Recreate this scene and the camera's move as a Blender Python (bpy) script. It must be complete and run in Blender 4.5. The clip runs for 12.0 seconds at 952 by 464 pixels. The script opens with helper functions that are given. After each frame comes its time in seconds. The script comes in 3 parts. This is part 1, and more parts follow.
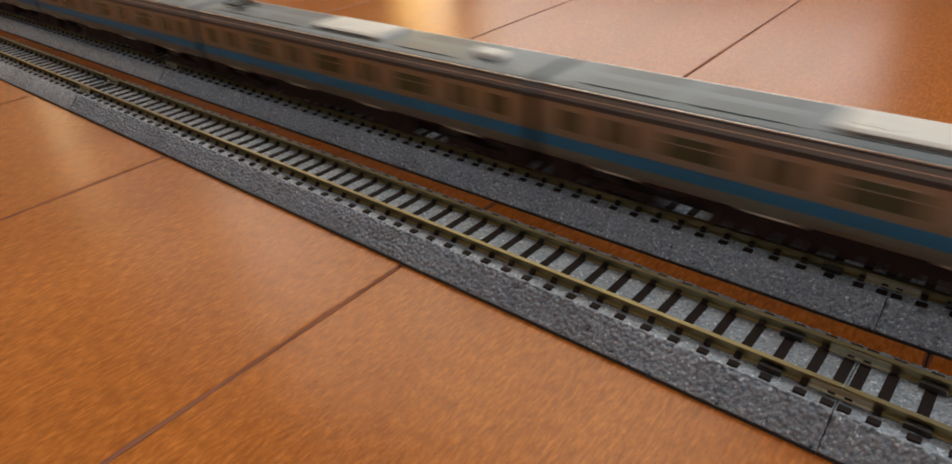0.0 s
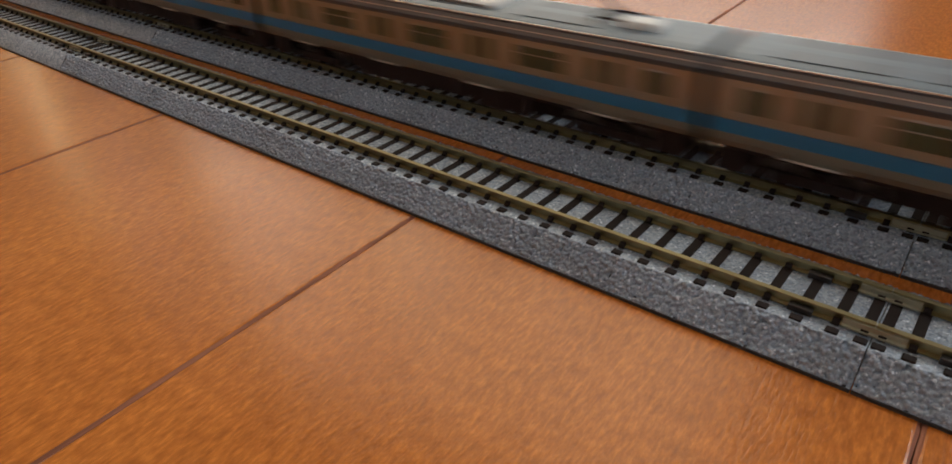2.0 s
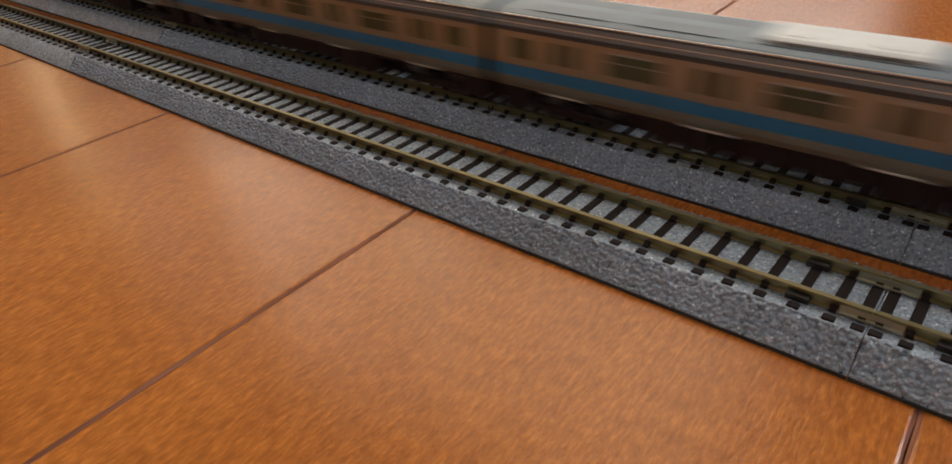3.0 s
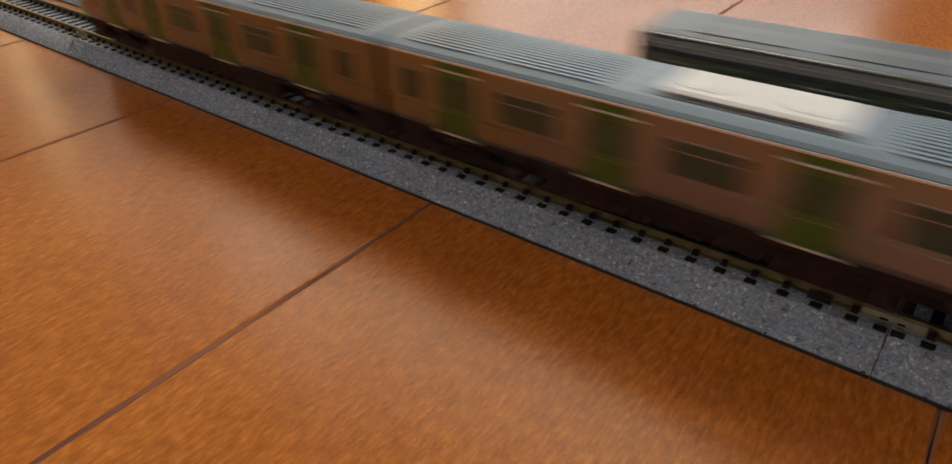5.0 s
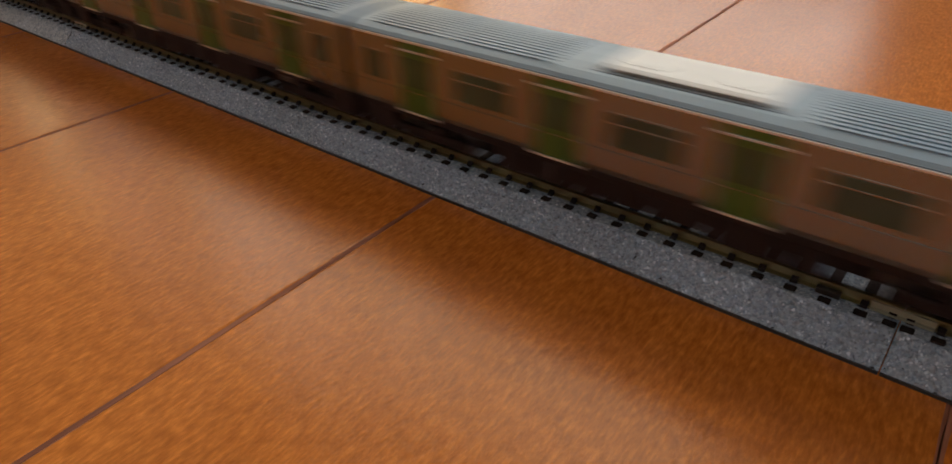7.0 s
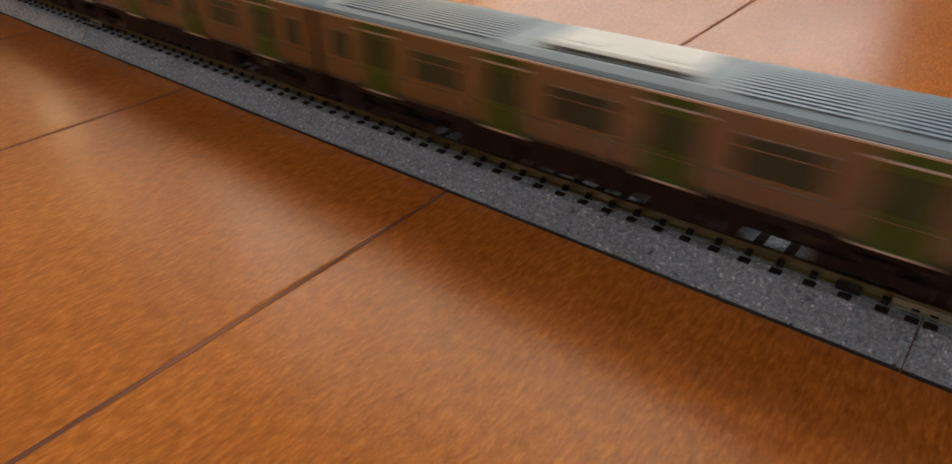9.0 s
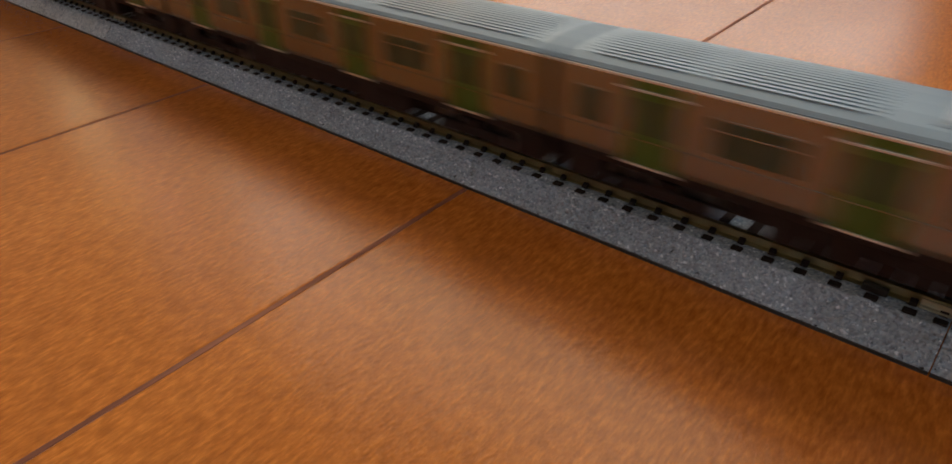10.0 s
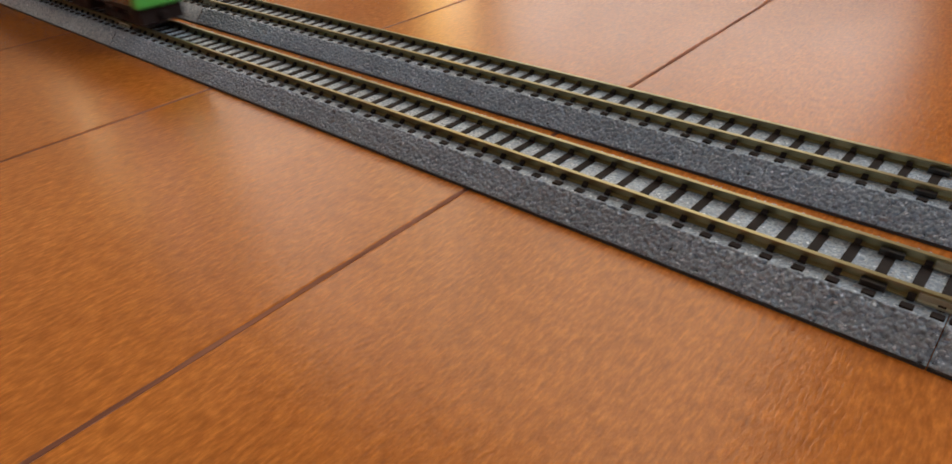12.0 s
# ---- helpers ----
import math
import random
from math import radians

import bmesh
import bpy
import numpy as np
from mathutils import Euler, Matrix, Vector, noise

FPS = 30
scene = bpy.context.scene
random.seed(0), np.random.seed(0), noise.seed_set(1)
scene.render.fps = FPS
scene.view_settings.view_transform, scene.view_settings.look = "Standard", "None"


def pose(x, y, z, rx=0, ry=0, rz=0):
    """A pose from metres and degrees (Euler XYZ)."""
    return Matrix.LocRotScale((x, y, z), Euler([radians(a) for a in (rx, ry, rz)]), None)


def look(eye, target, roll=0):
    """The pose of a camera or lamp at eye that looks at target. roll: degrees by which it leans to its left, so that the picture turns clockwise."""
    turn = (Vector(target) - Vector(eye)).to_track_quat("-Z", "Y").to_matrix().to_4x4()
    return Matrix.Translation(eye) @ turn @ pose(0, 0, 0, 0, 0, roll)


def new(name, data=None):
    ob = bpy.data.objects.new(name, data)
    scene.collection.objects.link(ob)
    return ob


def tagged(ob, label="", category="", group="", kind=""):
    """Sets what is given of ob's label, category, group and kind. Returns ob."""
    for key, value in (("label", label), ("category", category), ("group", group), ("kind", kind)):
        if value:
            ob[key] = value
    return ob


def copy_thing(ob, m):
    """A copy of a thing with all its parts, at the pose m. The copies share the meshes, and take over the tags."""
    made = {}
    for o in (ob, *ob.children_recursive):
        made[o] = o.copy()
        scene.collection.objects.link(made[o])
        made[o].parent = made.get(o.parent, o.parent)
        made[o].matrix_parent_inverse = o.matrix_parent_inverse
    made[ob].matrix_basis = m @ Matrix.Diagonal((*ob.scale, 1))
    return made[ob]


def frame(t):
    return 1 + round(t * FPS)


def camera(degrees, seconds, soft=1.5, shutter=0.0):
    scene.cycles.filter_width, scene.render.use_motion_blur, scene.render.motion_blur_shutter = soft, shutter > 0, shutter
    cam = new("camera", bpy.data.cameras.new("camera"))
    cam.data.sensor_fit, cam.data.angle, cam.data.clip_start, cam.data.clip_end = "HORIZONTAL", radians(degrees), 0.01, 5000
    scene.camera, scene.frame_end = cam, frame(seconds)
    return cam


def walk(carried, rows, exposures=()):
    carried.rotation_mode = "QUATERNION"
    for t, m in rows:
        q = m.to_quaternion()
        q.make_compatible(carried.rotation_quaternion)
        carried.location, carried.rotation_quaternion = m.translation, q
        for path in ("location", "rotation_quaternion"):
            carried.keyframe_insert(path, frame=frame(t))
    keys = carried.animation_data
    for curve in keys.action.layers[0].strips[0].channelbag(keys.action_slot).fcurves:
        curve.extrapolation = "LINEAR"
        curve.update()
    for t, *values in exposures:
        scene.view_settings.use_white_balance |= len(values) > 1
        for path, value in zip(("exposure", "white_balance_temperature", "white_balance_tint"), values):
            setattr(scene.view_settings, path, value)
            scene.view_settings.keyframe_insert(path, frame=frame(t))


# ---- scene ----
# ---- camera and its walk ----
cam = camera(69.78, 12.0, 1.6, 0.8)
PATH = [
    (0.0, pose(0.00907, -0.09299, 0.07882, 59.29, 2.75, 39.99)),
    (0.5, pose(0.00964, -0.09416, 0.07946, 60.10, 3.01, 39.92)),
    (1.0, pose(0.00978, -0.09473, 0.07765, 60.30, 2.98, 39.48)),
    (1.5, pose(0.00631, -0.09435, 0.07475, 57.53, 2.34, 39.71)),
    (2.0, pose(0.00485, -0.09687, 0.07203, 57.61, 2.44, 38.97)),
    (2.5, pose(0.00741, -0.09636, 0.07167, 57.36, 3.52, 39.44)),
    (4.5, pose(0.00458, -0.09864, 0.07197, 57.19, 2.65, 39.72)),
    (5.0, pose(0.00178, -0.10114, 0.07181, 57.00, 1.57, 38.75)),
    (5.5, pose(0.00115, -0.10050, 0.07102, 56.81, 1.61, 38.83)),
    (6.0, pose(0.00126, -0.10073, 0.07069, 56.83, 1.62, 38.94)),
    (6.5, pose(0.00108, -0.10094, 0.07031, 56.82, 1.45, 38.96)),
    (7.0, pose(0.00050, -0.10151, 0.07017, 56.93, 1.11, 38.76)),
    (9.0, pose(0.00020, -0.10161, 0.06820, 57.24, 1.36, 39.74)),
    (9.5, pose(0.00037, -0.10175, 0.06814, 57.30, 1.64, 40.25)),
    (10.0, pose(-0.00044, -0.10160, 0.06794, 57.04, 1.76, 41.15)),
    (10.5, pose(0.00044, -0.10168, 0.06783, 57.42, 2.20, 41.02)),
    (11.0, pose(0.00086, -0.10186, 0.06807, 57.26, 2.08, 41.01)),
    (11.5, pose(0.00113, -0.10140, 0.06786, 57.15, 2.36, 41.22)),
    (12.0, pose(0.00105, -0.10184, 0.06807, 57.25, 2.44, 41.30)),
]
walk(cam, PATH)
MM = 0.001

# ---- world and lights ----
world = bpy.data.worlds.new("world")
scene.world = world
world.use_nodes = True
wn = world.node_tree
sky = wn.nodes.new("ShaderNodeTexSky")
sky.sky_type, sky.sun_disc = "NISHITA", False
sky.sun_elevation, sky.sun_rotation = radians(38), radians(160)
wn.links.new(sky.outputs["Color"], wn.nodes["Background"].inputs["Color"])
wn.nodes["Background"].inputs["Strength"].default_value = 0.12
sun_data = bpy.data.lights.new("sun", "SUN")
sun_data.energy, sun_data.angle, sun_data.color = 0.5, radians(10), (1.0, 0.95, 0.88)
sun = new("sun", sun_data)
sun.matrix_world = look((0, -3, 6), (0.5, 0, 0))


def window_lamp(name, at, target, width, height, watts, colour):
    data = bpy.data.lights.new(name, "AREA")
    data.shape, data.size, data.size_y, data.energy, data.color = "RECTANGLE", width, height, watts, colour
    ob = new(name, data)
    ob.matrix_world = look(at, target)
    return ob


# all openings out of view; placed for the floor's sheen unless said otherwise
FILL_T = (0.32, 1.35, 0.60, 1.75)      # x0, x1, z0, z1 of an unseen further far-wall opening added for fill
WIN_L = (-0.97, -0.17, 0.20, 0.62)   # x0, x1, z0, z1 of the unseen low pane in the far wall
WIN_N = (-0.97, -0.20, 0.64, 1.80)   # x0, x1, z0, z1 of the unseen far-wall opening, assumed from the floor's sheen
WIN_W = (0.72, 0.98, 0.95, 2.05)     # y0, y1, z0, z1 of the window beside it
FILL_S = (-1.6, 1.0, 0.95, 2.15)      # x0, x1, z0, z1 of the unseen wide window behind, added as fill
WIN_NW = (-2.40, -1.42, 0.62, 2.05)   # x0, x1, z0, z1 of the second far window
WIN_M = (-1.40, -0.99, 0.64, 1.80)   # x0, x1, z0, z1 of the window next to it
WIN_A = (-1.20, -1.00, 0.05, 0.60)     # x0, x1, z0, z1 of an unseen low amber pane added for the amber streak
SLIT = (0.610, 0.665, 0.52, 1.05)     # y0, y1, z0, z1 of the narrow light opening
ROOM = (-2.45, 3.45, -2.2, 1.00)     # x0, x1, y0, y1
ROOM_H = 2.4


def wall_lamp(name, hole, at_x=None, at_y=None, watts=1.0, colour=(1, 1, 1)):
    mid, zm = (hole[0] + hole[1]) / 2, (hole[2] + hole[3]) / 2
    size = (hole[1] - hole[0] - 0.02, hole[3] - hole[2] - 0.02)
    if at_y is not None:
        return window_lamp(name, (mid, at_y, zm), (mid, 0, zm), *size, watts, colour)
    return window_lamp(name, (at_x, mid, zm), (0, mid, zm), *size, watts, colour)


# warm lamps for the unseen bright far side that the floor reflects
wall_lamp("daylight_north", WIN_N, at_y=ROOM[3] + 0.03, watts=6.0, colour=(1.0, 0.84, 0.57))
wall_lamp("daylight_low", WIN_L, at_y=ROOM[3] + 0.03, watts=1.6, colour=(1.0, 0.86, 0.66))
wall_lamp("daylight_middle", WIN_M, at_y=ROOM[3] + 0.03, watts=3.6, colour=(1.0, 0.84, 0.57))
# added cool fill from outside the part of the wall the floor reflects
wall_lamp("daylight_upper", FILL_T, at_y=ROOM[3] + 0.03, watts=27, colour=(0.88, 0.95, 1.0))
wall_lamp("daylight_northwest", WIN_NW, at_y=ROOM[3] + 0.03, watts=8.5, colour=(1.0, 0.82, 0.58))
# amber lamp added for the amber streak reflected in the floor
wall_lamp("daylight_amber", WIN_A, at_y=ROOM[3] + 0.03, watts=0.75, colour=(1.0, 0.62, 0.20))
wall_lamp("daylight_west", WIN_W, at_x=ROOM[0] - 0.03, watts=0.50, colour=(1.0, 0.84, 0.62))
# weak cool fill added behind the camera
wall_lamp("daylight_south", FILL_S, at_y=ROOM[2] - 0.03, watts=1.1, colour=(0.80, 0.90, 1.0))
wall_lamp("daylight_slit", SLIT, at_x=ROOM[0] - 0.03, watts=0.30, colour=(1.0, 0.74, 0.36))


# ---- materials ----
class Mat:
    def __init__(self, name, colour=(0.5, 0.5, 0.5), rough=0.5, metal=0.0):
        self.m = bpy.data.materials.new(name)
        self.m.use_nodes = True
        self.n, self.l = self.m.node_tree.nodes, self.m.node_tree.links
        self.b = self.n["Principled BSDF"]
        self.b.inputs["Base Color"].default_value = (*colour, 1)
        self.b.inputs["Roughness"].default_value = rough
        self.b.inputs["Metallic"].default_value = metal

    def node(self, kind, **values):
        nd = self.n.new("ShaderNode" + kind)
        for k, v in values.items():
            nd.inputs[k].default_value = v
        return nd

    def coords(self, scale=(1, 1, 1), turn=0.0, shift=False):
        tc = self.node("TexCoord")
        mp = self.node("Mapping")
        mp.inputs["Scale"].default_value = scale
        mp.inputs["Rotation"].default_value = (0, 0, radians(turn))
        self.l.new(tc.outputs["Object"], mp.inputs["Vector"])
        if shift:
            info = self.node("ObjectInfo")
            mul = self.node("VectorMath")
            mul.operation = "SCALE"
            comb = self.node("CombineXYZ")
            self.l.new(info.outputs["Random"], comb.inputs["X"])
            self.l.new(info.outputs["Random"], comb.inputs["Y"])
            self.l.new(comb.outputs["Vector"], mul.inputs[0])
            mul.inputs["Scale"].default_value = 37.0
            self.l.new(mul.outputs["Vector"], mp.inputs["Location"])
        return mp.outputs["Vector"]

    def noise(self, vec, scale, detail=3.0, rough=0.55):
        t = self.node("TexNoise", Scale=scale, Detail=detail, Roughness=rough)
        self.l.new(vec, t.inputs["Vector"])
        return t.outputs["Fac"]

    def voronoi(self, vec, scale, out="Distance"):
        t = self.node("TexVoronoi", Scale=scale)
        self.l.new(vec, t.inputs["Vector"])
        return t.outputs[out]

    def ramp(self, fac, stops):
        r = self.node("ValToRGB")
        e = r.color_ramp.elements
        while len(e) < len(stops):
            e.new(0.5)
        for el, (p, c) in zip(e, stops):
            el.position, el.color = p, (*c, 1)
        self.l.new(fac, r.inputs["Fac"])
        return r.outputs["Color"]

    def mix(self, fac, a, b, blend="MIX"):
        m = self.node("Mix")
        m.data_type, m.blend_type = "RGBA", blend
        if isinstance(fac, float):
            m.inputs["Factor"].default_value = fac
        else:
            self.l.new(fac, m.inputs["Factor"])
        for k, v in (("A", a), ("B", b)):
            sock = [s for s in m.inputs if s.name == k and s.type == "RGBA"][0]
            if isinstance(v, tuple):
                sock.default_value = (*v, 1)
            else:
                self.l.new(v, sock)
        return [s for s in m.outputs if s.type == "RGBA"][0]

    def math(self, op, a, b):
        m = self.node("Math")
        m.operation = op
        for i, v in enumerate((a, b)):
            if isinstance(v, (int, float)):
                m.inputs[i].default_value = v
            else:
                self.l.new(v, m.inputs[i])
        return m.outputs[0]

    def span(self, fac, lo, hi):
        m = self.node("MapRange")
        m.inputs["To Min"].default_value, m.inputs["To Max"].default_value = lo, hi
        self.l.new(fac, m.inputs["Value"])
        return m.outputs["Result"]

    def colour(self, sock):
        self.l.new(sock, self.b.inputs["Base Color"])
        return self

    def roughness(self, sock):
        self.l.new(sock, self.b.inputs["Roughness"])
        return self

    def bump(self, height, strength=0.3, distance=0.0002):
        b = self.node("Bump", Strength=strength, Distance=distance)
        self.l.new(height, b.inputs["Height"])
        self.l.new(b.outputs["Normal"], self.b.inputs["Normal"])
        return self

    def glow(self, colour, strength):
        self.b.inputs["Emission Color"].default_value = (*colour, 1)
        self.b.inputs["Emission Strength"].default_value = strength
        return self


def wood_floor():
    m = Mat("floor_wood", (0.4, 0.17, 0.05), 0.3)
    v = m.coords((1, 1, 1), 0, True)
    stretched = m.coords((1, 0.055, 1), 0, True)
    fibre = m.noise(stretched, 1500.0, 3.0, 0.6)
    flecks = m.noise(m.coords((1, 0.26, 1), 0, True), 1500.0, 2.0, 0.6)
    broad = m.noise(m.coords((1, 0.3, 1), 0, True), 22.0, 4.0)
    base = m.ramp(broad, [(0.3, (0.410, 0.120, 0.017)), (0.55, (0.492, 0.153, 0.023)), (0.8, (0.542, 0.178, 0.030))])
    grain = m.ramp(fibre, [(0.3, (0.88, 0.85, 0.80)), (0.5, (1, 1, 1)), (0.72, (1.10, 1.11, 1.13))])
    fleck = m.ramp(flecks, [(0.30, (0.79, 0.75, 0.69)), (0.5, (1, 1, 1)), (0.68, (1.27, 1.30, 1.33))])
    mottle = m.ramp(m.noise(m.coords((1, 0.45, 1), 0, True), 520.0, 3.0, 0.6), [(0.32, (0.87, 0.84, 0.80)), (0.5, (1, 1, 1)), (0.7, (1.10, 1.11, 1.12))])
    base = m.mix(1.0, base, mottle, "MULTIPLY")
    c = m.mix(1.0, m.mix(0.8, base, grain, "MULTIPLY"), fleck, "MULTIPLY")
    m.colour(c)
    m.roughness(m.span(m.noise(v, 60.0, 4.0), 0.15, 0.25))
    h = m.math("ADD", flecks, m.math("MULTIPLY", m.noise(m.coords((1, 0.4, 1), 0, True), 2100.0, 2.0), 0.6))
    m.bump(h, 0.26, 0.00022)
    m.b.inputs["Specular IOR Level"].default_value = 0.42
    return m.m


def groove_wood():
    m = Mat("groove_wood", (0.10, 0.035, 0.018), 0.45)
    v = m.coords((1, 0.06, 1), 0, True)
    m.colour(m.ramp(m.noise(v, 500.0, 4.0), [(0.3, (0.17, 0.062, 0.034)), (0.6, (0.36, 0.145, 0.085)), (0.8, (0.54, 0.26, 0.17))]))
    m.b.inputs["Specular IOR Level"].default_value = 0.15
    m.b.inputs["Roughness"].default_value = 0.7
    m.bump(m.noise(v, 1400.0, 3.0), 0.4, 0.0003)
    return m.m


def ballast():
    m = Mat("ballast_plastic", (0.16, 0.165, 0.17), 0.5)
    v = m.coords((1, 1, 1), 0, True)
    cell = m.voronoi(v, 2600.0, "Color")
    sep = m.node("SeparateColor")
    m.l.new(cell, sep.inputs["Color"])
    speck = m.ramp(sep.outputs["Red"], [(0.0, (0.22, 0.262, 0.325)), (0.3, (0.28, 0.34, 0.42)), (0.75, (0.33, 0.40, 0.49)), (0.95, (0.375, 0.45, 0.545)), (0.985, (0.68, 0.76, 0.86))])
    wide = m.ramp(m.noise(v, 45.0, 4.0), [(0.3, (0.82, 0.82, 0.82)), (0.7, (1.12, 1.12, 1.12))])
    m.colour(m.mix(1.0, speck, wide, "MULTIPLY"))
    m.roughness(m.span(sep.outputs["Green"], 0.18, 0.40))
    m.b.inputs["Specular IOR Level"].default_value = 0.75
    m.bump(m.math("ADD", m.voronoi(v, 2600.0), m.math("MULTIPLY", m.noise(v, 6000.0, 2.0), 0.8)), 0.09, 0.0002)
    return m.m


def worn(name, colour, rough, metal=0.0, scale=300.0, amount=0.12, bump=0.08):
    m = Mat(name, colour, rough, metal)
    v = m.coords((1, 1, 1), 0, True)
    lo = tuple(max(0.0, c * (1 - amount)) for c in colour)
    hi = tuple(min(1.0, c * (1 + amount)) for c in colour)
    m.colour(m.ramp(m.noise(v, scale, 4.0), [(0.3, lo), (0.7, hi)]))
    m.roughness(m.span(m.noise(v, scale * 0.3, 3.0), rough * 0.8, min(1.0, rough * 1.2)))
    m.bump(m.noise(v, scale * 6, 2.0), bump, 0.0001)
    return m


WOOD = wood_floor()
GROOVE = groove_wood()
BALLAST = ballast()
BASE = worn("base_edge_black", (0.035, 0.034, 0.034), 0.5).m
SLEEPER = worn("sleeper_brown", (0.017, 0.011, 0.010), 0.75, 0, 900)
SLEEPER.b.inputs["Specular IOR Level"].default_value = 0.2
SLEEPER = SLEEPER.m
RAIL = worn("rail_nickel", (0.31, 0.268, 0.145), 0.33, 1.0, 120, 0.12, 0.02).m
JOINER = worn("joiner_metal", (0.40, 0.39, 0.30), 0.50, 0.8, 300).m
CLIP = worn("joiner_clip_black", (0.018, 0.015, 0.015), 0.4).m
SILVER = worn("car_silver_pale", (0.31, 0.32, 0.28), 0.30, 0.95, 80, 0.05, 0.02).m
STEEL = worn("car_silver", (0.262, 0.268, 0.224), 0.26, 1.0, 80, 0.05, 0.02).m
GREEN = worn("door_green", (0.075, 0.145, 0.026), 0.35, 0.45, 80, 0.08, 0.02).m
FACE_GREEN = worn("face_green", (0.11, 0.52, 0.09), 0.35, 0.0, 80, 0.06, 0.02).m
BLUE = worn("stripe_blue", (0.020, 0.145, 0.29), 0.35, 0.0, 80, 0.06, 0.02).m
ROOF = worn("roof_grey", (0.22, 0.30, 0.365), 0.42, 0.0, 150, 0.06, 0.03).m
# dark grey painting the shade between roof ribs; also on the cooler base
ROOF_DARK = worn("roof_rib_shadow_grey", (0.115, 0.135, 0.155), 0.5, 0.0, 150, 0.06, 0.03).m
AC_WHITE = worn("cooler_white", (0.80, 0.80, 0.77), 0.5, 0.0, 150, 0.05, 0.03).m
AC_GREY = worn("cooler_grille_grey", (0.16, 0.15, 0.14), 0.5, 0.0, 150, 0.05, 0.03).m
UNDER = worn("underframe_black", (0.024, 0.014, 0.013), 0.65, 0.0, 200)
UNDER.b.inputs["Specular IOR Level"].default_value = 0.2
UNDER = UNDER.m
GANGWAY = worn("gangway_grey", (0.11, 0.10, 0.10), 0.6, 0.0, 200).m
CORNICE = worn("cornice_grey", (0.20, 0.205, 0.21), 0.35, 0.3, 100, 0.05, 0.02).m
ROOF_SLATE = worn("roof_slate_grey", (0.165, 0.21, 0.25), 0.42, 0.0, 150, 0.06, 0.03).m
ROOF_PATCH = worn("roof_patch_grey", (0.125, 0.15, 0.172), 0.45, 0.0, 150, 0.08, 0.03).m
WHEEL = worn("wheel_metal", (0.30, 0.27, 0.25), 0.35, 1.0, 200).m
TRIM_LIGHT = worn("trim_bright", (0.80, 0.74, 0.66), 0.3, 0.7, 100, 0.05, 0.02).m
LINE_DARK = worn("line_dark", (0.045, 0.048, 0.055), 0.4, 0.0, 100).m
FACE_BLACK = worn("face_black", (0.015, 0.017, 0.019), 0.12, 0.0, 100, 0.1, 0.0).m
GLASS = worn("car_glass", (0.04, 0.058, 0.032), 0.12, 0.0, 60, 0.3, 0.0).m
LED = Mat("led_white", (0.8, 0.8, 0.9), 0.4).glow((0.50, 0.56, 1.0), 16.0).m
TAIL = Mat("tail_red", (0.5, 0.02, 0.02), 0.4).glow((1.0, 0.04, 0.02), 2.2).m
SIGN = Mat("sign_lit", (0.8, 0.8, 0.4), 0.4).glow((0.85, 1.0, 0.35), 1.7).m
WALL = worn("wall_paper", (0.56, 0.51, 0.45), 0.85, 0.0, 12, 0.05, 0.1).m
CEIL = worn("ceiling_white", (0.80, 0.79, 0.76), 0.9, 0.0, 12, 0.03, 0.1).m
AMBER = worn("door_wood", (0.50, 0.26, 0.07), 0.4, 0.0, 20, 0.15, 0.05).m
FRAME = worn("frame_white", (0.75, 0.74, 0.72), 0.4, 0.0, 20, 0.04, 0.02).m
PANE = Mat("pane_glass", (1, 1, 1), 0.02)
PANE.b.inputs["Transmission Weight"].default_value = 1.0
PANE = PANE.m


# ---- mesh helpers (all lengths in millimetres until linked) ----
def mesh_of(bm, name, mats, scale=MM):
    for v in bm.verts:
        v.co *= scale
    bmesh.ops.recalc_face_normals(bm, faces=bm.faces)
    me = bpy.data.meshes.new(name)
    bm.to_mesh(me)
    bm.free()
    for m in mats if isinstance(mats, (list, tuple)) else [mats]:
        me.materials.append(m)
    return me


def part(name, bm, material, parent=None, label="", at=None):
    me = bm if isinstance(bm, bpy.types.Mesh) else mesh_of(bm, name, material)
    ob = new(name, me)
    ob.parent = parent
    if at is not None:
        ob.matrix_basis = at
    if label:
        tagged(ob, label)
    return ob


def box(bm, x0, x1, y0, y1, z0, z1, bevel=0.0, mat=0):
    made = bmesh.ops.create_cube(bm, size=1)["verts"]
    for v in made:
        v.co = Vector(((x0 + x1) / 2 + v.co.x * (x1 - x0), (y0 + y1) / 2 + v.co.y * (y1 - y0), (z0 + z1) / 2 + v.co.z * (z1 - z0)))
    faces = {f for v in made for f in v.link_faces}
    for f in faces:
        f.material_index = mat
    if bevel:
        edges = {e for f in faces for e in f.edges}
        done = bmesh.ops.bevel(bm, geom=list(edges), offset=bevel, segments=2, affect="EDGES", profile=0.5)
        for f in done["faces"]:
            f.material_index = mat
    return bm


def sheet(bm, profile, x0, x1, closed=True, caps=True, mat=0):
    """A profile of (y, z) drawn out along x."""
    a = [bm.verts.new((x0, y, z)) for y, z in profile]
    b = [bm.verts.new((x1, y, z)) for y, z in profile]
    n = len(profile)
    for i in range(n if closed else n - 1):
        j = (i + 1) % n
        bm.faces.new((a[i], a[j], b[j], b[i])).material_index = mat
    if caps and closed:
        bm.faces.new(a[::-1]).material_index = mat
        bm.faces.new(b).material_index = mat
    return bm


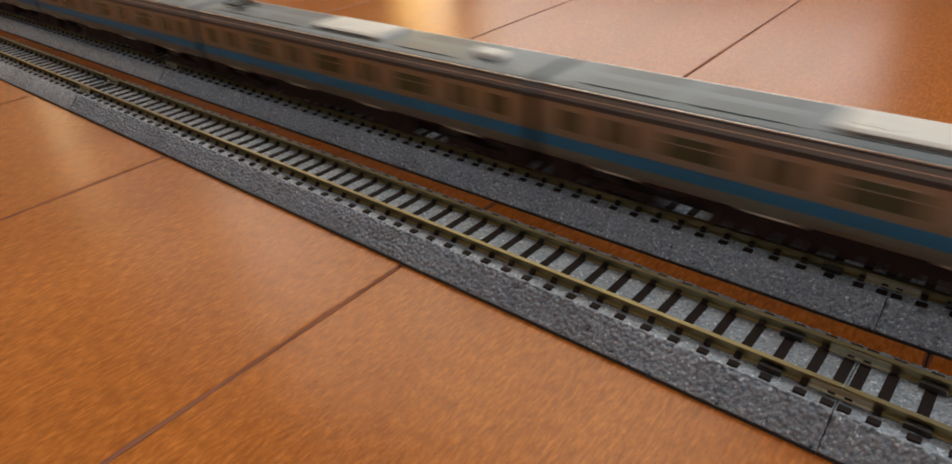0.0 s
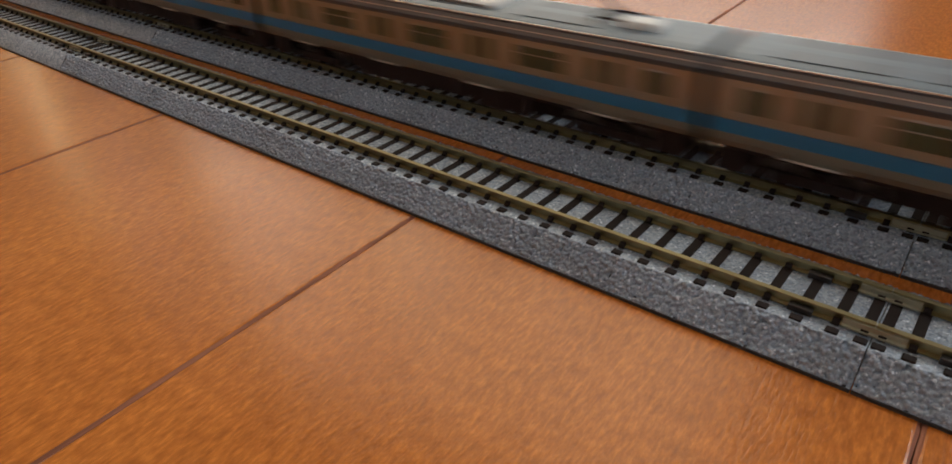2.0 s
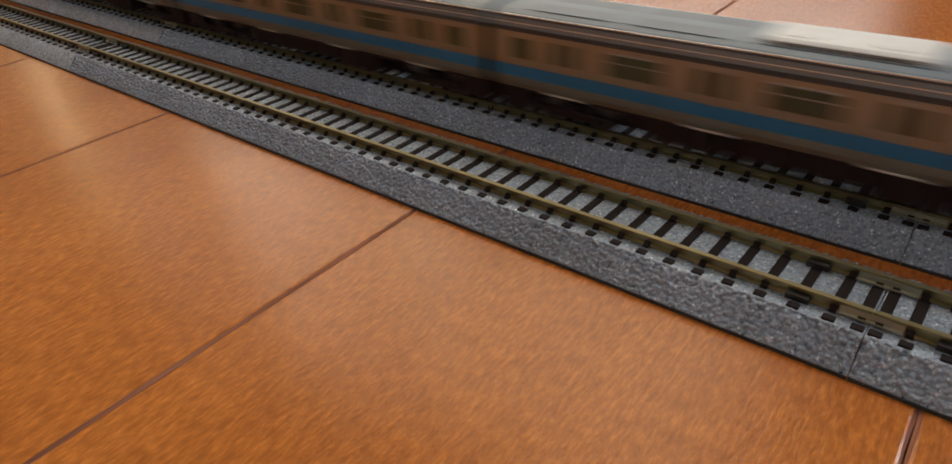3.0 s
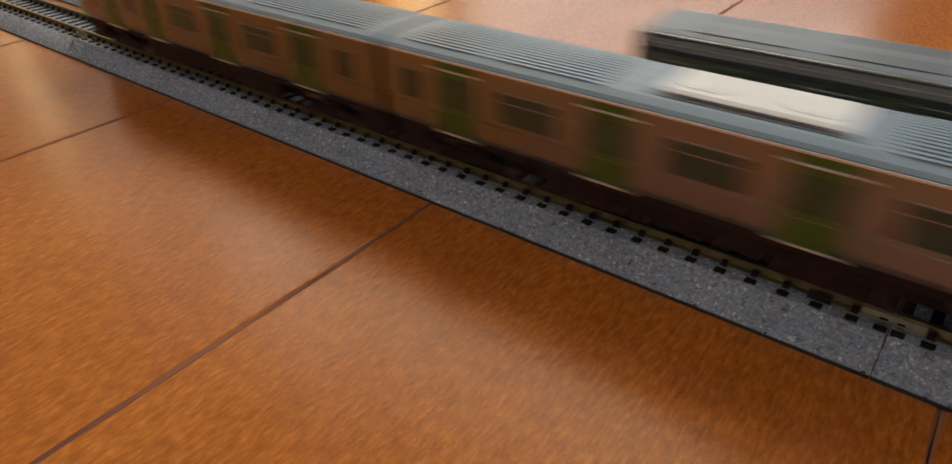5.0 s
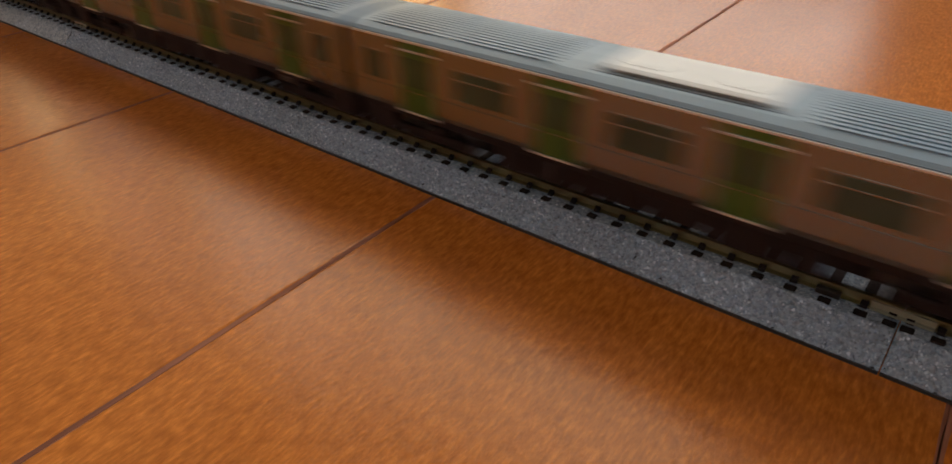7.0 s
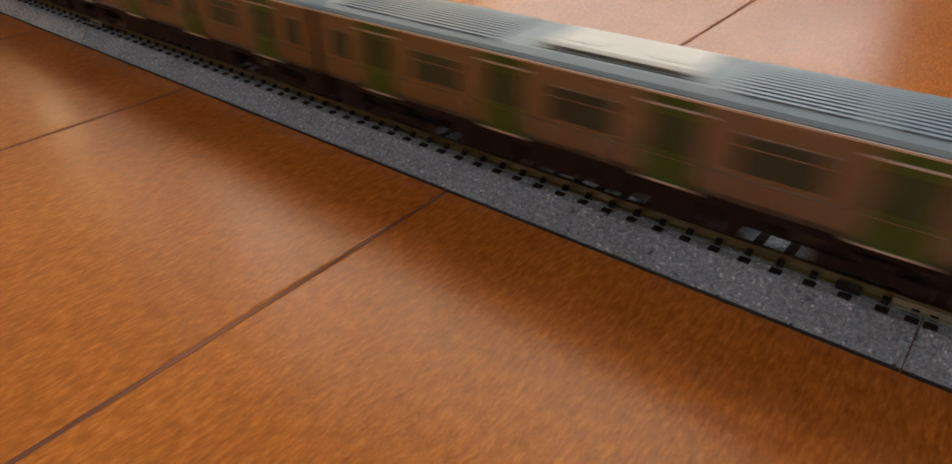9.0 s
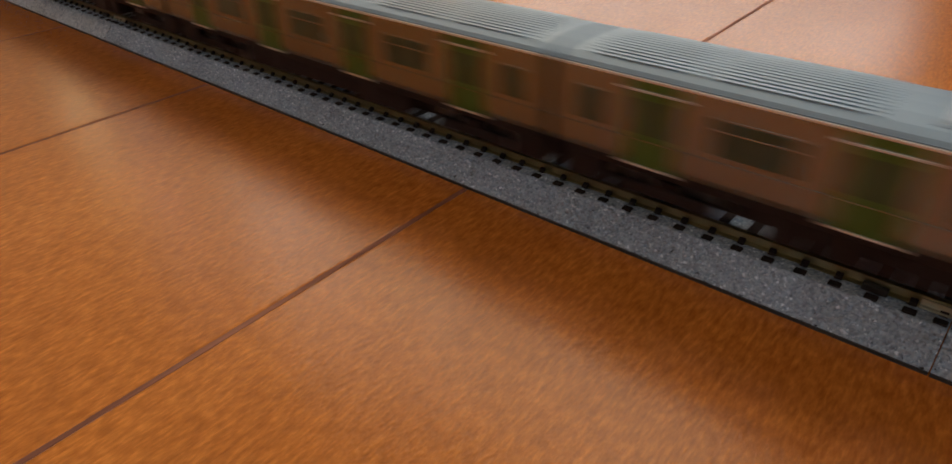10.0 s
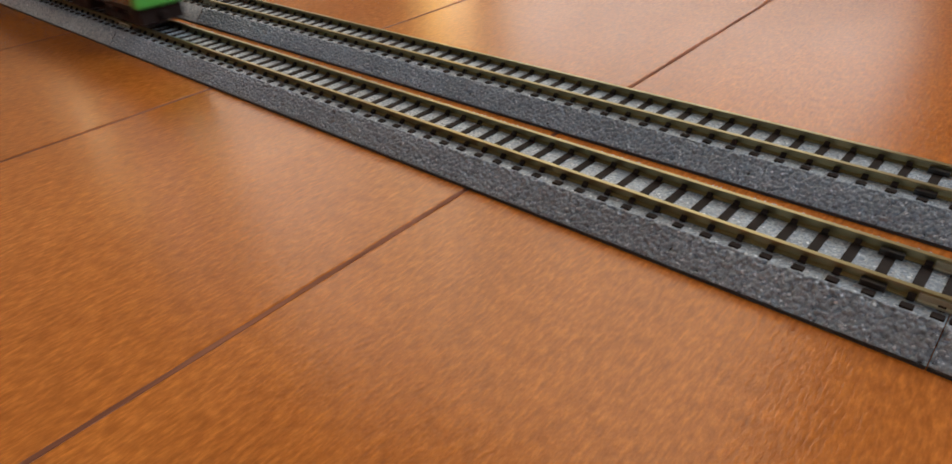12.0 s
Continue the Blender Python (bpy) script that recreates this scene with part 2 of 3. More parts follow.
def tube(bm, p, q, r, sides=8):
    p, q = Vector(p), Vector(q)
    m = Matrix.Translation((p + q) / 2) @ (q - p).to_track_quat("Z", "Y").to_matrix().to_4x4()
    bmesh.ops.create_cone(bm, cap_ends=True, segments=sides, radius1=r, radius2=r, depth=(q - p).length, matrix=m)
    return bm


def thing(name, label, category, group="", at=None, kind=""):
    ob = new(name)
    ob.empty_display_size = 0.01
    if at is not None:
        ob.matrix_basis = at
    return tagged(ob, label, category, group, kind)


# ---- room ----
def wall_with_holes(name, along, at, out, lo, hi, holes, thick=0.12):
    """A wall in metres. along: 'x' or 'y'; at: its inner face; out: +1 or -1, the way to the outside."""
    bm = bmesh.new()
    cuts = sorted({lo, hi, *[h[0] for h in holes], *[h[1] for h in holes]})
    for a, b in zip(cuts, cuts[1:]):
        levels = [0.0]
        for h0, h1, z0, z1 in sorted(holes, key=lambda h: h[2]):
            if h0 <= a and b <= h1:
                levels += [z0, z1]
        levels.append(ROOM_H)
        spans = list(zip(levels[::2], levels[1::2]))
        for z0, z1 in spans:
            d0, d1 = sorted((at, at + out * thick))
            if along == "x":
                box(bm, a, b, d0, d1, z0, z1)
            else:
                box(bm, d0, d1, a, b, z0, z1)
    me = mesh_of(bm, name, WALL, 1.0)
    return tagged(new(name, me), "plain off-white papered room wall", "wall", kind="structure")


def build_room():
    x0, x1, y0, y1 = ROOM
    wall_with_holes("wall_north", "x", y1, 1, x0 - 0.12, x1 + 0.12, [WIN_NW, WIN_A, WIN_M, WIN_L, WIN_N, FILL_T])
    wall_with_holes("wall_south", "x", y0, -1, x0 - 0.12, x1 + 0.12, [FILL_S])
    wall_with_holes("wall_west", "y", x0, -1, y0, y1, [SLIT, WIN_W])
    wall_with_holes("wall_east", "y", x1, 1, y0, y1, [])
    bm = box(bmesh.new(), x0 - 0.12, x1 + 0.12, y0 - 0.12, y1 + 0.12, ROOM_H, ROOM_H + 0.1)
    tagged(new("ceiling", mesh_of(bm, "ceiling", CEIL, 1.0)), "plain white room ceiling", "ceiling", kind="structure")

    def frame_of(name, along, at, h, w=0.05):
        root = thing(name, "white-framed window out of view, added to let light in", "window", kind="structure")
        a0, a1, z0, z1 = h
        for s in ((a0, a0 + w, z0, z1), (a1 - w, a1, z0, z1), (a0 + w, a1 - w, z0, z0 + w), (a0 + w, a1 - w, z1 - w, z1)):
            b = bmesh.new()
            if along == "x":
                box(b, s[0], s[1], at, at + 0.04, s[2], s[3], 0.004)
            else:
                box(b, at, at + 0.04, s[0], s[1], s[2], s[3], 0.004)
            part("window_frame", mesh_of(b, "window_frame", FRAME, 1.0), None, root)
        b = bmesh.new()
        if along == "x":
            box(b, a0 + w, a1 - w, at + 0.015, at + 0.021, z0 + w, z1 - w)
        else:
            box(b, at + 0.015, at + 0.021, a0 + w, a1 - w, z0 + w, z1 - w)
        p = part("pane", mesh_of(b, "pane", PANE, 1.0), None, root)
        p.visible_shadow = False

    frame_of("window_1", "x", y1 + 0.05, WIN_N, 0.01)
    frame_of("window_5", "x", y1 + 0.05, WIN_NW)
    frame_of("window_4", "x", y0 - 0.09, FILL_S)
    frame_of("window_3", "y", x0 - 0.09, SLIT, 0.008)
    frame_of("window_2", "y", x0 - 0.09, WIN_W)
    frame_of("window_7", "x", y1 + 0.05, FILL_T)
    frame_of("window_9", "x", y1 + 0.05, WIN_L, 0.01)
    frame_of("window_8", "x", y1 + 0.05, WIN_M, 0.02)
    frame_of("window_6", "x", y1 + 0.05, WIN_A, 0.012)


GROOVE_ANGLE = 91.78
BOARD = 98.61           # width across the boards
GROOVE_X = -83.82       # where one groove crosses the near track's centre line


BOARD_NARROW = 92.4


def plank_mesh(width):
    """A board: x across, y along, top at z = 0, both long edges chamfered into the groove."""
    w, g, d, half = width / 2, 0.58, 0.46, 1640.0
    bm = bmesh.new()
    prof = [(-w + 0.06, -12), (-w + 0.06, -d), (-w + g, -0.10), (-w + g + 0.35, 0), (w - g - 0.35, 0), (w - g, -0.10), (w - 0.06, -d), (w - 0.06, -12)]
    ys = [-half, 380.0] + [380.0 + 2.0 * k for k in range(1, 221)] + [half]
    vs = []
    for y in ys:
        ring_of = []
        for i, (x, z) in enumerate(prof):
            worn_by = 0.0 if i in (0, 7) else 0.16 * noise.noise(Vector((y * 0.11, i * 7.3, 0))) + 0.09 * noise.noise(Vector((y * 0.45, i * 3.1, 5)))
            ring_of.append(bm.verts.new((x + worn_by, y, z)))
        vs.append(ring_of)
    n = len(prof)
    for ra, rb in zip(vs, vs[1:]):
        for i in range(n):
            j = (i + 1) % n
            f = bm.faces.new((ra[i], ra[j], rb[j], rb[i]))
            f.material_index = 0 if i in (2, 3, 4) else 1
    bm.faces.new(vs[0])
    bm.faces.new(vs[-1][::-1])
    return mesh_of(bm, "plank", [WOOD, GROOVE])


def build_floor():
    bm = box(bmesh.new(), ROOM[0] - 0.12, ROOM[1] + 0.12, ROOM[2] - 0.12, ROOM[3] + 0.12, -0.06, -0.0125)
    floor = tagged(new("floor", mesh_of(bm, "floor", GROOVE, 1.0)), "glossy orange-brown wooden plank floor with dark grooves", "floor", kind="structure")
    me, me_narrow = plank_mesh(BOARD), plank_mesh(BOARD_NARROW)
    turn = GROOVE_ANGLE - 90
    c, s = math.cos(radians(turn)), math.sin(radians(turn))
    start = GROOVE_X * c / 1.0
    back = -600.0
    for i in range(-24, 35):
        across = start + (i + 0.5) * BOARD
        if i >= 0:
            across -= (BOARD - BOARD_NARROW) * (0.5 if i == 0 else 1.0)
        mid = back - across * s
        part("plank", me_narrow if i == 0 else me, None, floor, at=pose((across * c - mid * s) * MM, (across * s + mid * c) * MM, 0, 0, 0, turn))


# ---- tracks ----
PITCH = 4.976
PIECE = PITCH * 50
SPACING = 33.02
Z_RAIL = 7.02
Z_SLEEP = 5.22


def roadbed_mesh(fine):
    half_b, half_t, top, edge = 13.10, 8.6, 5.02, 0.62
    prof = []
    slope = [(-half_b + 0.15, edge), (-half_t, top), (half_t, top), (half_b - 0.15, edge)]
    step = 0.19 if fine else 20.0
    for (ya, za), (yb, zb) in zip(slope, slope[1:]):
        n = max(1, round(math.hypot(yb - ya, zb - za) / step))
        prof += [(ya + (yb - ya) * k / n, za + (zb - za) * k / n) for k in range(n)]
    prof.append(slope[-1])
    nx = round(PIECE / step) if fine else 2
    x0, x1 = 0.08, PIECE - 0.08
    verts, faces = [], []
    for i in range(nx + 1):
        x = x0 + (x1 - x0) * i / nx
        for k, (y, z) in enumerate(prof):
            dy = dz = 0.0
            if fine and 0 < k < len(prof) - 1:
                p = Vector((x, y, z)) * 1.45
                side = abs(y) > half_t
                bead = 0.55 * (0.62 - noise.voronoi(p)[0][0] ** 2 * 2.1) + 0.06 * noise.noise(p * 0.6)
                h = bead if side else 0.30 * bead
                dz = h * 0.75
                dy = (-h if y < 0 else h) * 0.75 if side else 0.0
                dxj = 0.05 * noise.noise(p * 1.7 + Vector((9, 4, 2))) if 0 < i < nx else 0.0
            else:
                dxj = 0.0
            verts.append((x + dxj, y + dy, z + dz))
    m = len(prof)
    for i in range(nx):
        for k in range(m - 1):
            faces.append((i * m + k, (i + 1) * m + k, (i + 1) * m + k + 1, i * m + k + 1))
    me = bpy.data.meshes.new("roadbed")
    me.from_pydata([Vector(v) * MM for v in verts], [], faces)
    me.materials.append(BALLAST)
    for f in me.polygons:
        f.use_smooth = True
    return me


def track_part_meshes():
    out = {}
    out["fine"] = roadbed_mesh(True)
    out["coarse"] = roadbed_mesh(False)
    # thin black rim under the moulded ballast, with closed ends
    b = bmesh.new()
    sheet(b, [(-13.10, 0), (13.10, 0), (13.10, 0.50), (12.3, 0.54), (7.9, 4.4), (-7.9, 4.4), (-12.3, 0.54), (-13.10, 0.50)], 0.1, PIECE - 0.1)
    out["rim"] = mesh_of(b, "base_rim", BASE)
    zs, zr = Z_SLEEP, Z_RAIL
    b = bmesh.new()
    prof = [(-0.85, zs), (0.85, zs), (0.85, zs + 0.16), (0.24, zs + 0.36), (0.24, zr - 0.48), (0.46, zr - 0.36), (0.46, zr - 0.06), (0.38, zr), (-0.38, zr), (-0.46, zr - 0.06), (-0.46, zr - 0.36), (-0.24, zr - 0.48), (-0.24, zs + 0.36), (-0.85, zs + 0.16)]
    sheet(b, prof, 0.12, PIECE - 0.12)
    out["rail"] = mesh_of(b, "rail", RAIL)
    b = bmesh.new()
    # the middle of the tie, its two raised end pads and the rail clips
    sheet(b, [(-5.7, 4.5), (5.7, 4.5), (5.7, zs - 0.10), (5.6, zs), (-5.6, zs), (-5.7, zs - 0.10)], -0.80, 0.80)
    for s in (-1, 1):
        box(b, -0.90, 0.90, min(s * 6.85, s * 8.2), max(s * 6.85, s * 8.2), 4.5, zs + 0.10, 0.16)
    for y in (-4.96, 4.96):
        for s in (-1, 1):
            sheet(b, [(y + s * 0.45, zs - 0.05), (y + s * 1.25, zs - 0.05), (y + s * 1.10, zs + 0.45), (y + s * 0.42, zs + 0.85)], -0.52, 0.52)
    out["sleeper"] = mesh_of(b, "sleeper", SLEEPER)
    b = bmesh.new()
    for s in (-1, 1):
        sheet(b, [(s * 0.26, zs + 0.1), (s * 1.25, zs + 0.10), (s * 1.25, zs + 0.40), (s * 0.80, zs + 0.50), (s * 0.74, zr - 0.42), (s * 0.26, zr - 0.42)], -4.2, 4.2)
    out["joiner"] = mesh_of(b, "rail_joiner", JOINER)
    b = bmesh.new()
    for s in (-1, 1):
        box(b, -1.75, 1.75, min(s * 0.42, s * 1.5), max(s * 0.42, s * 1.5), zs - 0.1, zs + 0.95, 0.12)
    out["clip"] = mesh_of(b, "joiner_clip", CLIP)
    return out


def build_tracks():
    parts = track_part_meshes()

    def piece(group, bed):
        root = thing("track_piece", "grey moulded-ballast model track piece with brass rails lying on the floor", "model track", group)
        part("roadbed", parts[bed], None, root, "grey speckled moulded ballast")
        part("base_rim", parts["rim"], None, root)
        for y in (-4.96, 4.96):
            part("rail", parts["rail"], None, root, "golden nickel rail", at=pose(0, y * MM, 0))
            part("rail_joiner", parts["joiner"], None, root, at=pose(0, y * MM, 0))
            for x in (2.0 * PITCH, PIECE - 2.0 * PITCH):
                part("joiner_clip", parts["clip"], None, root, at=pose(x * MM, y * MM, 0))
        for i in range(1, 50):
            part("sleeper", parts["sleeper"], None, root, at=pose(i * PITCH * MM, 0, 0))
        for x in (1.15, PIECE - 1.15):
            part("sleeper", parts["sleeper"], None, root, at=pose(x * MM, 0, 0))
        return root

    for y, group, shift in ((0.0, "pieces of the near track", 0.0), (SPACING, "pieces of the far track", -0.6)):
        first = {}
        for i in range(-9, 13):
            bed = "fine" if -1 <= i <= 0 else "coarse"
            m = pose((i * PIECE + shift) * MM, y * MM, 0)
            if bed in first:
                copy_thing(first[bed], m)
            else:
                first[bed] = piece(group, bed)
                first[bed].matrix_basis = m


# ---- trains (a car's origin: middle of the car on the rails' top) ----
def prism(bm, x0, x1, y0, y1, z0, z1, bevel, mat=0):
    return box(bm, x0, x1, y0, y1, z0, z1, bevel, mat)


def ring(profile, x, bm):
    return [bm.verts.new((x, y, z)) for y, z in profile]


def shell(stations, mat_of=None):
    """Skin through (x, profile) stations, capped at both ends."""
    bm = bmesh.new()
    rings = [ring(p, x, bm) for x, p in stations]
    n = len(rings[0])
    for a, b in zip(rings, rings[1:]):
        for i in range(n):
            j = (i + 1) % n
            bm.faces.new((a[i], a[j], b[j], b[i]))
    bm.faces.new(rings[0][::-1])
    bm.faces.new(rings[-1])
    return bm


Z0 = Z_RAIL


def body_profile(w=9.8, bottom=13.3, top=26.5, shrink=0.0):
    b, t = bottom - Z0, top - Z0
    w -= shrink
    return [(-w + 0.5, b), (w - 0.5, b), (w, b + 1.2), (w, t), (-w, t), (-w, b + 1.2)]


def roof_profile(w, edge, crown, shrink=0.0):
    """A roof's cross section from the gutter over the crown."""
    e, c = edge - Z0, crown - Z0
    w -= shrink
    h = c - e
    return [(-w, e), (w, e), (w, e + 0.25 * h), (w - 0.7, e + 0.52 * h), (w - 2.4, e + 0.80 * h), (w * 0.4, e + 0.96 * h), (0, c),
            (-w * 0.4, e + 0.96 * h), (-w + 2.4, e + 0.80 * h), (-w + 0.7, e + 0.52 * h), (-w, e + 0.25 * h)]


def bogie(root, x):
    b = bmesh.new()
    for s in (-1, 1):
        prism(b, x - 9.5, x + 9.5, s * 6.6 - 0.6, s * 6.6 + 0.6, 1.6, 3.6, 0.35)
        prism(b, x - 2.2, x + 2.2, s * 6.9 - 0.9, s * 6.9 + 0.9, 3.2, 5.6, 0.5)
        for ax in (-7, 7):
            prism(b, x + ax - 1.4, x + ax + 1.4, s * 6.9 - 0.8, s * 6.9 + 0.8, 1.2, 3.9, 0.4)
    prism(b, x - 3, x + 3, -6.4, 6.4, 2.2, 5.2, 0.4)
    bog = part("bogie", b, UNDER, root)
    for ax in (-7, 7):
        b = bmesh.new()
        for s in (-1, 1):
            tube(b, (x + ax, s * 4.1, 2.8), (x + ax, s * 5.1, 2.8), 2.8, 20)
            tube(b, (x + ax, s * 3.75, 2.8), (x + ax, s * 4.1, 2.8), 3.2, 20)
        tube(b, (x + ax, -4, 2.8), (x + ax, 4, 2.8), 0.6, 8)
        part("wheelset", b, WHEEL, bog)


def pantograph(root, x, z, y=0.0):
    b = bmesh.new()
    for s in (-1, 1):
        tube(b, (x - 4.5, y + s * 3.2, z + 0.9), (x + 4.5, y + s * 3.2, z + 0.9), 0.28)
        for ax in (-3.5, 3.5):
            tube(b, (x + ax, y + s * 3.2, z - 0.3), (x + ax, y + s * 3.2, z + 0.9), 0.45)
    for ax in (-4.5, 0.0, 4.5):
        tube(b, (x + ax, y - 3.2, z + 0.9), (x + ax, y + 3.2, z + 0.9), 0.28)
    base = part("pantograph", b, UNDER, root, "dark folding current collector on the roof")
    b = bmesh.new()
    tube(b, (x + 3.0, y, z + 0.9), (x - 5.0, y, z + 4.4), 0.34)
    tube(b, (x - 5.0, y, z + 4.4), (x + 2.0, y - 0.8, z + 7.6), 0.24)
    tube(b, (x - 5.0, y, z + 4.4), (x + 2.0, y + 0.8, z + 7.6), 0.24)
    part("arm", b, UNDER, base)
    b = bmesh.new()
    for ax in (1.4, 2.6):
        prism(b, x + ax - 0.25, x + ax + 0.25, y - 5.0, y + 5.0, z + 7.5, z + 7.9, 0.1)
        for s in (-1, 1):
            tube(b, (x + ax, y + s * 5.0, z + 7.7), (x + ax, y + s * 6.3, z + 6.9), 0.2)
    part("contact_head", b, UNDER, base)


MID_DOORS = (-48.9, -16.3, 16.3, 48.9)
MID_WINDOWS = ((-32.6, 6.1), (0.0, 6.1), (32.6, 6.1), (-60.2, 2.6), (60.2, 2.6))
END_DOORS = (-43.8, -11.2, 21.3, 44.4)       # for a cab at the car's +x end
END_WINDOWS = ((-27.5, 6.1), (5.1, 6.1), (32.7, 3.0), (-57.5, 2.6), (56.6, 2.4))


def doors_and_windows(root, half, w, door_mat, z_door, z_win, with_line, front=None, body_mat=STEEL):
    # one mesh of each, shared along the car; outer faces a little proud of the body
    doors = [x * front for x in END_DOORS] if front else MID_DOORS
    windows = [(x * front, hw) for x, hw in END_WINDOWS] if front else MID_WINDOWS
    for side in (-1, 1):
        yo = side * w

        def slab(x0, x1, z0, z1, d0, d1, bev=0.15):
            b = bmesh.new()
            ya, yb = sorted((yo + side * d0, yo + side * d1))
            prism(b, x0, x1, ya, yb, z0 - Z0, z1 - Z0, bev)
            return b

        leaf = mesh_of(slab(-4.25, -0.06, z_door[0], z_door[1], -0.3, 0.10, 0.06), "door_leaf", door_mat)
        pane = mesh_of(slab(-3.45, -0.85, z_win[0], z_win[1] + 0.2, 0.0, 0.16, 0.05), "door_pane", GLASS)
        sill = mesh_of(slab(-4.6, 4.6, z_door[0] - 0.35, z_door[0] - 0.02, -0.3, 0.32, 0.06), "door_sill", TRIM_LIGHT)
        rail = mesh_of(slab(-5.2, 5.2, z_door[1] + 0.15, z_door[1] + 0.42, -0.2, 0.30, 0.05), "door_rail", TRIM_LIGHT)
        header = mesh_of(slab(-4.6, 4.6, z_door[1] + 0.55, 29.5, -0.2, 0.06, 0.03), "door_header", door_mat) if with_line else None
        for x in doors:
            d = part("door", leaf, None, root, at=pose(x * MM, 0, 0))
            part("door_pane", pane, None, d)
            d2 = part("door", leaf, None, root, at=pose((x + 4.31) * MM, 0, 0))
            part("door_pane", pane, None, d2)
            part("door_sill", sill, None, root, at=pose(x * MM, 0, 0))
            if with_line:
                part("door_rail", rail, None, root, at=pose(x * MM, 0, 0))
                part("door_header", header, None, root, at=pose(x * MM, 0, 0))
        for x, hw in windows:
            fr = part("window", slab(x - hw - 0.35, x + hw + 0.35, z_win[0] - 0.3, z_win[1] + 0.3, -0.3, 0.06, 0.1), body_mat, root)
            part("window_pane", slab(x - hw, x + hw, z_win[0], z_win[1], -0.2, 0.14, 0.1), GLASS, fr)
            if hw > 4:
                part("window_bar", slab(x - hw, x + hw, z_win[1] - 1.75, z_win[1] - 1.5, 0.0, 0.2, 0.04), body_mat, fr)


def roof_cooler(root, x, z, length=33.0, w=5.6, h=1.35):
    b = bmesh.new()
    l = length / 2
    z -= Z0
    sheet(b, [(-w, z + 0.2), (w, z + 0.2), (w, z + h * 0.7), (w - 0.8, z + h), (-w + 0.8, z + h), (-w, z + h * 0.7)], x - l, x + l)
    unit = part("cooler", b, AC_WHITE, root, "cream-white rooftop cooling unit")
    b = bmesh.new()
    for s in (-1, 1):
        for k in range(9):
            xa = x - l + 1.6 + k * (length - 3.2) / 9
            ya, yb = sorted((s * (w - 0.1), s * (w + 0.12)))
            prism(b, xa, xa + (length - 3.2) / 9 - 0.35, ya, yb, z + 0.15, z + h * 0.62, 0.0)
    part("grille", b, AC_GREY, unit)
    b = bmesh.new()
    for k in (-0.3, 0.3):
        tube(b, (x + k * length, 0, z + h - 0.05), (x + k * length, 0, z + h + 0.14), 3.6, 24)
    part("fan_cover", b, AC_WHITE, unit)
    b = bmesh.new()
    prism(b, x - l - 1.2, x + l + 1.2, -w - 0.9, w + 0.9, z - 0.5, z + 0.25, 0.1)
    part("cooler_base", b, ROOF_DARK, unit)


def underframe(root, half, nose=0, zb=15.0):
    b = bmesh.new()
    prism(b, -half + 1, half - 1, -8.6, 8.6, 6.4, zb + 0.3 - Z0, 0.2)
    part("underframe", b, UNDER, root)
    # added keel that blocks light passing under the car
    b = bmesh.new()
    prism(b, -half + 9.8, half - 9.8, -3.4, 3.4, 1.3, 6.6, 0.3)
    part("centre_sill", b, UNDER, root)
    rnd = random.Random(7)
    x = -30.0
    while x < 27:
        l = rnd.uniform(5, 11)
        b = bmesh.new()
        prism(b, x, x + l, -8.4, -3.0, rnd.uniform(1.9, 3.0), 6.7, 0.25)
        prism(b, x + 0.6, x + l - 0.4, 3.0, 8.4, rnd.uniform(1.9, 3.0), 6.7, 0.25)
        part("equipment_box", b, UNDER, root)
        x += l + rnd.uniform(0.8, 2.0)
    for s in (-1, 1):
        if s != nose:
            b = bmesh.new()
            for k in range(3):
                xs = sorted((s * (half + 0.06 + k * 0.30), s * (half + 0.30 + k * 0.30)))
                prism(b, xs[0], xs[1], -5.2, 5.2, zb + 0.2 - Z0, 28.4 - Z0, 0.15)
            part("gangway", b, GANGWAY, root, "dark folded gangway bellows")
    for x in (-half + 20.5, half - 20.5):
        bogie(root, x)
    for s in (-1, 1):
        b = bmesh.new()
        prism(b, s * half - 2.6 if s > 0 else -half - 0.95, half + 0.95 if s > 0 else -half + 2.6, -1.2, 1.2, 3.4, 5.4, 0.3)
        part("coupler", b, UNDER, root)
        # added box keeping light out of the gap below the coupling
        b = bmesh.new()
        xs = sorted((s * (half - 9.5), s * (half - 0.6)))
        prism(b, xs[0], xs[1], -7.6, 7.6, 1.6, 6.6, 0.3)
        part("end_equipment", b, UNDER, root)


